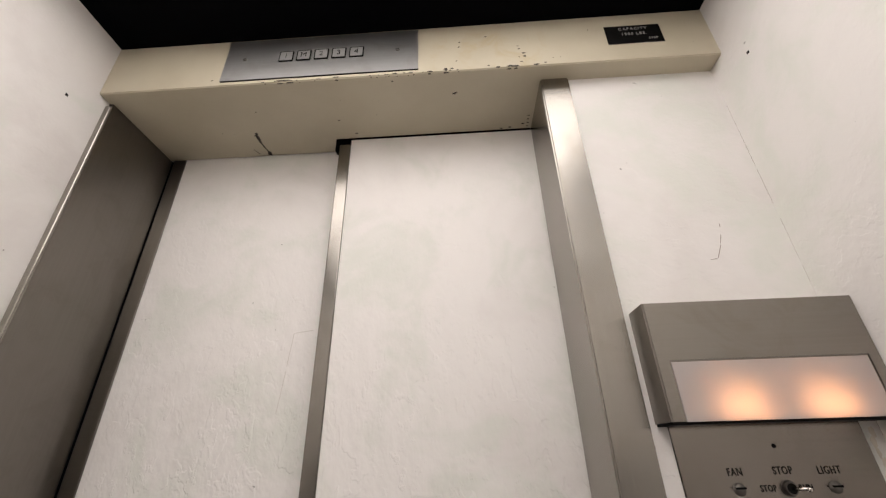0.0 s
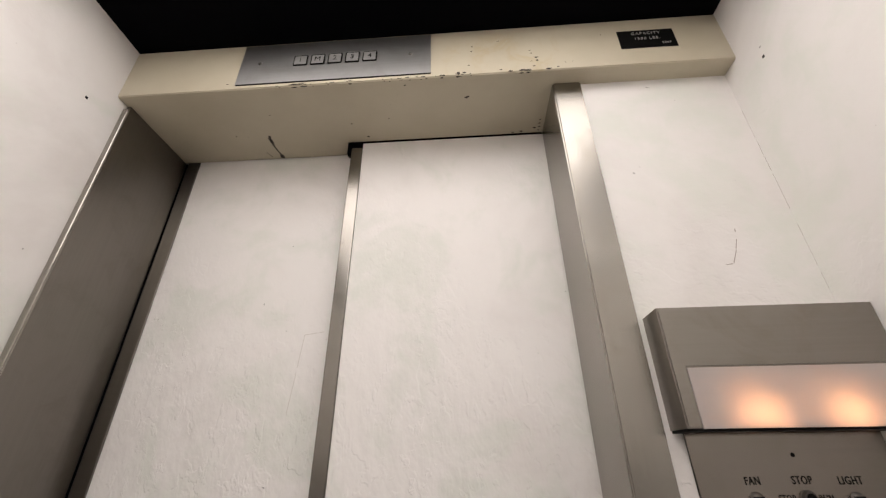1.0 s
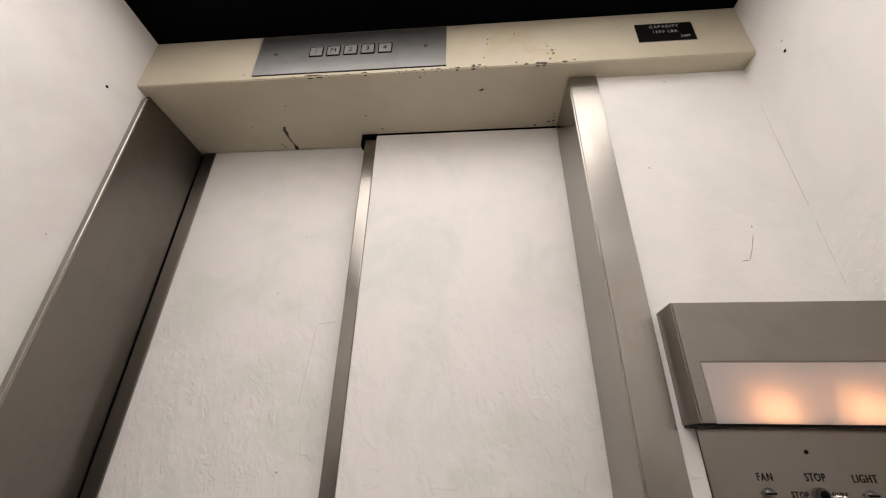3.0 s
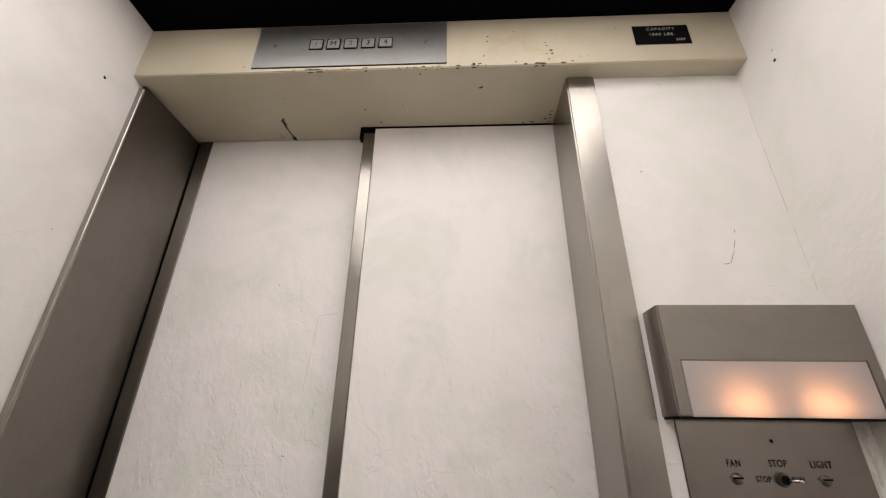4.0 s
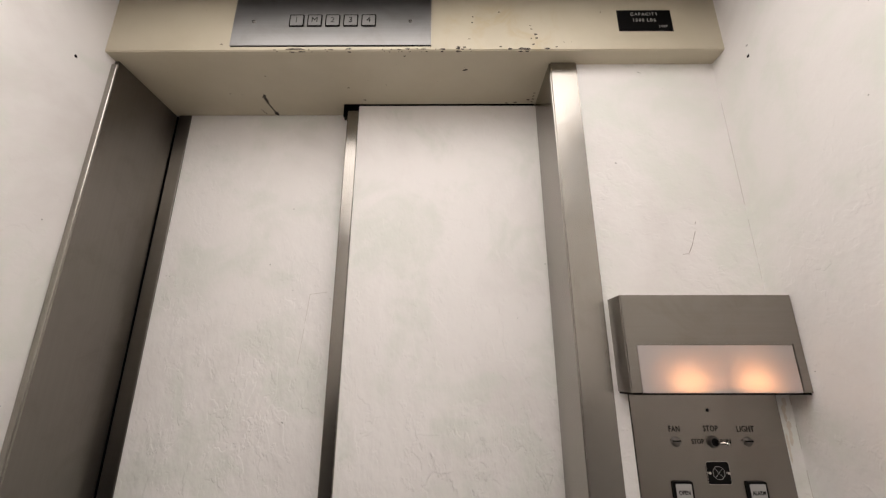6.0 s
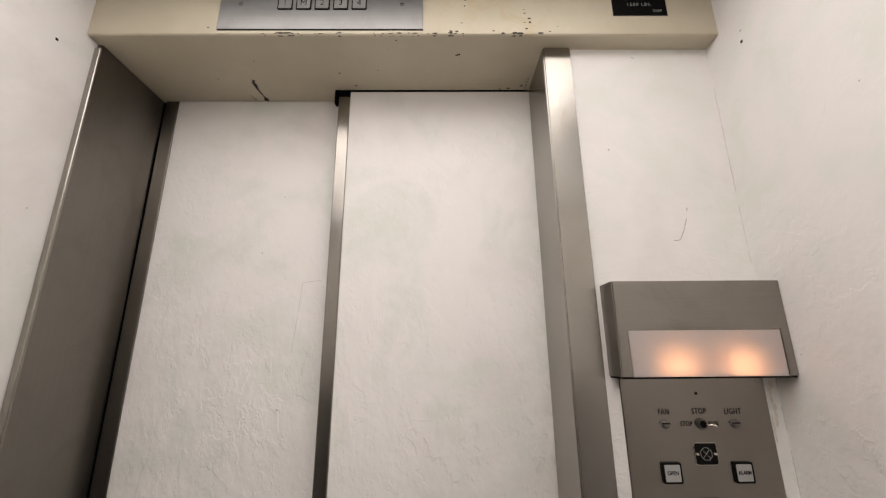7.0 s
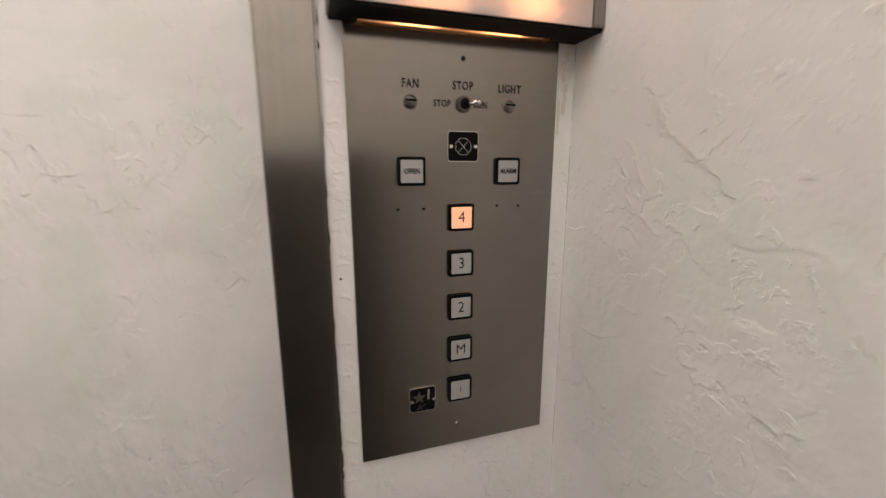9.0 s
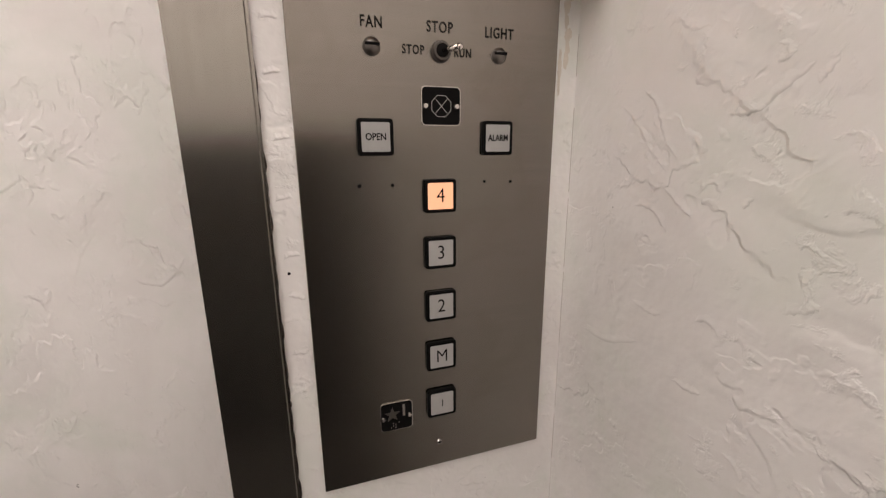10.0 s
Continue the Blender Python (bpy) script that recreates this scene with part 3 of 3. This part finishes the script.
for bx in (0.484, 0.590):
    bb = bmesh.new()
    bmesh.ops.create_uvsphere(bb, u_segments=16, v_segments=10, radius=0.01, matrix=Matrix.Translation((bx, 0.7400, 1.4425)) @ Matrix.Diagonal((3.1, 1.1, 1.55, 1)))
    part("bulb", bb, BULB, hood, "small warm bulb", True)

# ---- floor indicator on the header ----
ind = thing("floor_indicator", (-0.14, YH, 2.107), "brushed aluminium floor indicator plate with five numbered windows", "floor indicator")
part("faceplate", box(-0.354, 0.067, YH - 0.0022, YH + 0.001, 2.109, 2.2330, 0.0006), ALUMINIUM, ind)
# shade line below the plate, laid on as a thin black strip
part("edge_shade", box(-0.3525, 0.0675, YH - 0.0014, YH + 0.0005, 2.1070, 2.1092), BLACK_PLASTIC, ind, "black strip painted in as shade along the plate's lower edge")
for k, text in enumerate("IM234"):
    push_button(ind, "indicator_window", -0.2190 + 0.0383 * k, 2.1725, 0.0315, YH - 0.0022, text, 0.0135, BUTTON_DIM, text_mat=INK if text in "I2" else ENGRAVED, stretch=1.0, bold=-0.0001, proud=0.0018, pane=0.84)
for x in (-0.310, 0.023):
    s1 = part("fixing_screw", dome(x, YH - 0.002, 2.1715, 0.0045, 0.0025), SCREW_DARK, ind, smooth=True)
    part("slot", box(x - 0.0034, x + 0.0034, YH - 0.0047, YH - 0.0036, 2.1711, 2.1721), BLACK_PLASTIC, s1)

# ---- capacity sign ----
sign = thing("capacity_sign", (0.52, YH, 2.146), "small black capacity sign with white engraved lettering", "sign")
part("rim", box(0.4630, 0.5780, YH - 0.0012, YH + 0.0005, 2.1430, 2.2000, 0.0005), CHROME, sign, "thin metal rim")
part("plate", box(0.4645, 0.5765, YH - 0.0022, YH - 0.001, 2.1445, 2.1985, 0.0004), BLACK_PLASTIC, sign)
part("lettering", words("CAPACITY", 0.0076, 0.5200, YH - 0.0030, 2.1868, stretch=1.0, depth=0.0006, bold=-0.0002, spacing=1.22), SIGN_FILL, sign)
part("lettering", words("1500 LBS.", 0.0076, 0.5200, YH - 0.0030, 2.1708, stretch=1.0, depth=0.0006, bold=-0.0002, spacing=1.22), SIGN_FILL, sign)
part("lettering", words("235P", 0.0055, 0.5560, YH - 0.0030, 2.1545, stretch=1.0, depth=0.0006, bold=-0.0001, spacing=1.25), SIGN_FILL, sign)

# ---- marks on the front wall ----
scratch = [((0.5740, 1.7320), (0.5732, 1.7270)), ((0.5700, 1.7120), (0.5640, 1.6960)), ((0.5630, 1.6920), (0.5520, 1.6700)), ((0.5500, 1.6685), (0.5400, 1.6675))]
part("scratch", strokes(scratch, 0.0007, YF - 0.0004), plain("pencil_brown", (0.20, 0.13, 0.09), 0.7), wall_front, "thin brown scratch")


def blotch(x, z, w, h, y, k=16):
    """An irregular thin smear on the front wall."""
    pts = []
    for i in range(k):
        a = 6.2832 * i / k
        r = random.uniform(0.55, 1.0)
        pts.append((x + w * r * math.cos(a), z + h * r * math.sin(a)))
    return plate(pts, y - 0.0003, y + 0.0003)


random.seed(23)
GLUE = plain("old_glue", (0.67, 0.61, 0.53), 0.6, 0, 0.15, 160)
smears = [blotch(0.6625 + random.uniform(-0.002, 0.002), 1.410 - 0.012 * i, random.uniform(0.0025, 0.0055), random.uniform(0.006, 0.010), YF) for i in range(6)]
smears += [blotch(0.656, 1.355 - 0.008 * i, random.uniform(0.0015, 0.003), 0.007, YF) for i in range(5)]
part("glue_smear", join(*smears), GLUE, wall_front, "brownish smear of old glue")
gap, z = [], 0.785
while z < 1.62:
    step = random.uniform(0.006, 0.030)
    if random.random() < 0.75:
        e = random.uniform(0.0004, 0.0020)
        gap.append(plate([(0.3795, z), (0.3795 + e, z + step * 0.3), (0.3795 + e * random.uniform(0.3, 1.0), z + step * 0.7), (0.3795, z + step)], YF - 0.0006, YF + 0.0003))
    z += step
part("ragged_gap", join(*gap), CHIP, wall_front, "dark ragged gap along the steel jamb")
joint, z = [], 0.80
while z < 1.98:
    step = random.uniform(0.02, 0.09)
    w = random.uniform(0.0001, 0.0004)
    joint.append(box(XR - w, XR + 0.0005, YF - 0.0002 - 0.7 * w, YF + 0.001, z, z + step))
    z += step + (random.uniform(0.0, 0.012) if random.random() < 0.6 else 0.03)
part("open_joint", join(*joint), plain("dusty_joint", (0.42, 0.37, 0.33), 0.8), wall_front, "fine broken joint in the corner")


# ---- ridges left by the trowel ----
def ridge(wall, name, axis, at, path, width, height, mat):
    """A low torn lip of plaster along a smooth path: steep below, running out above, thin at both ends."""
    width, height = 2.0 * width, 0.6 * height
    pts = [Vector((p[0], p[1], 0)) for p in path]
    ext = [2 * pts[0] - pts[1]] + pts + [2 * pts[-1] - pts[-2]]
    line = []
    for k in range(1, len(ext) - 2):
        for i in range(8):
            u = i / 8
            p0, p1, p2, p3 = ext[k - 1:k + 3]
            line.append(0.5 * (2 * p1 + (p2 - p0) * u + (2 * p0 - 5 * p1 + 4 * p2 - p3) * u * u + (3 * p1 - p0 - 3 * p2 + p3) * u ** 3))
    line.append(pts[-1])
    bm = bmesh.new()
    rows = []
    for i, p in enumerate(line):
        d = (line[min(i + 1, len(line) - 1)] - line[max(i - 1, 0)]).normalized()
        side = Vector((-d.y, d.x, 0))
        if side.y < 0:
            side = -side
        q = i / (len(line) - 1)
        swell = min(1.0, 5 * q, 5 * (1 - q)) * random.uniform(0.6, 1.0)
        p = p + side * random.uniform(-0.0008, 0.0008)
        row = []
        for off, up in ((width * swell + 0.0006, 0.0), (width * 0.3 * swell, 0.75 * height * swell), (0.0, height * swell), (-0.0010, -0.0002)):
            w = p + side * off
            lift = up - 0.0002 if up == 0.0 else up
            row.append(bm.verts.new((at - lift, w.x, w.y) if axis == "x" else (w.x, at - lift, w.y)))
        rows.append(row)
    for a, b2 in zip(rows, rows[1:]):
        for k in range(3):
            bm.faces.new((a[k], a[k + 1], b2[k + 1], b2[k]))
    bmesh.ops.recalc_face_normals(bm, faces=bm.faces)
    aim = Vector((-1, 0, 0)) if axis == "x" else Vector((0, -1, 0))
    if sum((f.normal.dot(aim) for f in bm.faces)) < 0:
        bmesh.ops.reverse_faces(bm, faces=bm.faces)
    return part(name, bm, mat, wall, "torn ridge of plaster", True)


random.seed(11)
for path, w, h in (
        (((0.603, 1.286), (0.585, 1.285), (0.568, 1.297), (0.554, 1.310)), 0.0045, 0.0011),
        (((0.552, 1.297), (0.548, 1.303), (0.544, 1.309)), 0.003, 0.0009),
        (((0.677, 1.312), (0.661, 1.299), (0.648, 1.270), (0.633, 1.255)), 0.004, 0.0010),
        (((0.699, 1.303), (0.682, 1.288), (0.660, 1.261), (0.642, 1.245)), 0.005, 0.0009),
        (((0.646, 1.236), (0.630, 1.223), (0.616, 1.214)), 0.004, 0.0011),
        (((0.658, 1.352), (0.647, 1.354), (0.637, 1.346), (0.619, 1.344)), 0.004, 0.0009),
        (((0.675, 1.218), (0.654, 1.216), (0.636, 1.199)), 0.004, 0.0010),
        (((0.580, 1.225), (0.576, 1.234)), 0.003, 0.0012)):
    ridge(wall_right, "trowel_ridge", "x", XR, path, w, h, PLASTER_R)
for path, w, h in (
        (((0.731, 1.082), (0.689, 1.083), (0.651, 1.101)), 0.005, 0.0009),
        (((0.665, 1.135), (0.646, 1.130), (0.632, 1.133)), 0.004, 0.0009),
        (((0.603, 1.140), (0.592, 1.142), (0.580, 1.132)), 0.004, 0.0010),
        (((0.549, 1.166), (0.536, 1.172), (0.529, 1.178)), 0.005, 0.0008),
        (((0.616, 1.085), (0.599, 1.083), (0.589, 1.086)), 0.004, 0.0009),
        (((0.569, 1.054), (0.558, 1.048), (0.552, 1.041)), 0.004, 0.0008)):
    ridge(wall_right, "trowel_ridge", "x", XR, path, w, h, PLASTER_R)
for path, w, h in (
        (((0.249, 1.427), (0.262, 1.445), (0.277, 1.444)), 0.005, 0.0010),
        (((0.032, 1.335), (0.046, 1.339), (0.066, 1.337), (0.091, 1.339)), 0.005, 0.0009),
        (((0.067, 1.277), (0.090, 1.270), (0.118, 1.276)), 0.005, 0.0009),
        (((0.109, 1.224), (0.131, 1.230), (0.153, 1.247)), 0.005, 0.0009),
        (((0.271, 1.315), (0.285, 1.330), (0.296, 1.349)), 0.005, 0.0009),
        (((0.261, 1.255), (0.285, 1.269), (0.307, 1.265)), 0.005, 0.0009),
        (((0.209, 1.107), (0.231, 1.105), (0.247, 1.095), (0.260, 1.103)), 0.005, 0.0011),
        (((0.218, 1.132), (0.235, 1.122), (0.253, 1.123), (0.282, 1.160)), 0.005, 0.0011),
        (((0.166, 1.122), (0.179, 1.158), (0.200, 1.190)), 0.004, 0.0009)):
    ridge(facing, "trowel_ridge", "y", YD2, path, w, h, PLASTER_D2)
for k in range(13):
    z = 0.80 + 0.048 * k + random.uniform(-0.012, 0.012)
    rise = random.choice((-0.006, -0.002, 0.001, 0.003))
    x0 = 0.3810 + random.uniform(0.0, 0.006)
    ridge(wall_front, "trowel_ridge", "y", YF, ((x0, z), (x0 + 0.007, z + 0.4 * rise + 0.001), (x0 + 0.015, z + rise)), 0.003, 0.0014, PLASTER_F)
for k in range(6):
    z = 0.94 + 0.05 * k + random.uniform(-0.012, 0.012)
    ridge(wall_front, "trowel_ridge", "y", YF, ((0.6525, z), (0.660, z + 0.002), (0.670, z + random.uniform(-0.003, 0.006))), 0.003, 0.0011, PLASTER_F)
patch_lines = [((-0.212, 1.626), (-0.173, 1.631)), ((-0.212, 1.626), (-0.2175, 1.560)), ((-0.2180, 1.550), (-0.225, 1.473))]
part("patch_seam", strokes(patch_lines, 0.0009, YD1 - 0.0003), plain("dusty_seam", (0.62, 0.58, 0.535), 0.8), facing_far, "faint seam round a repaired patch")
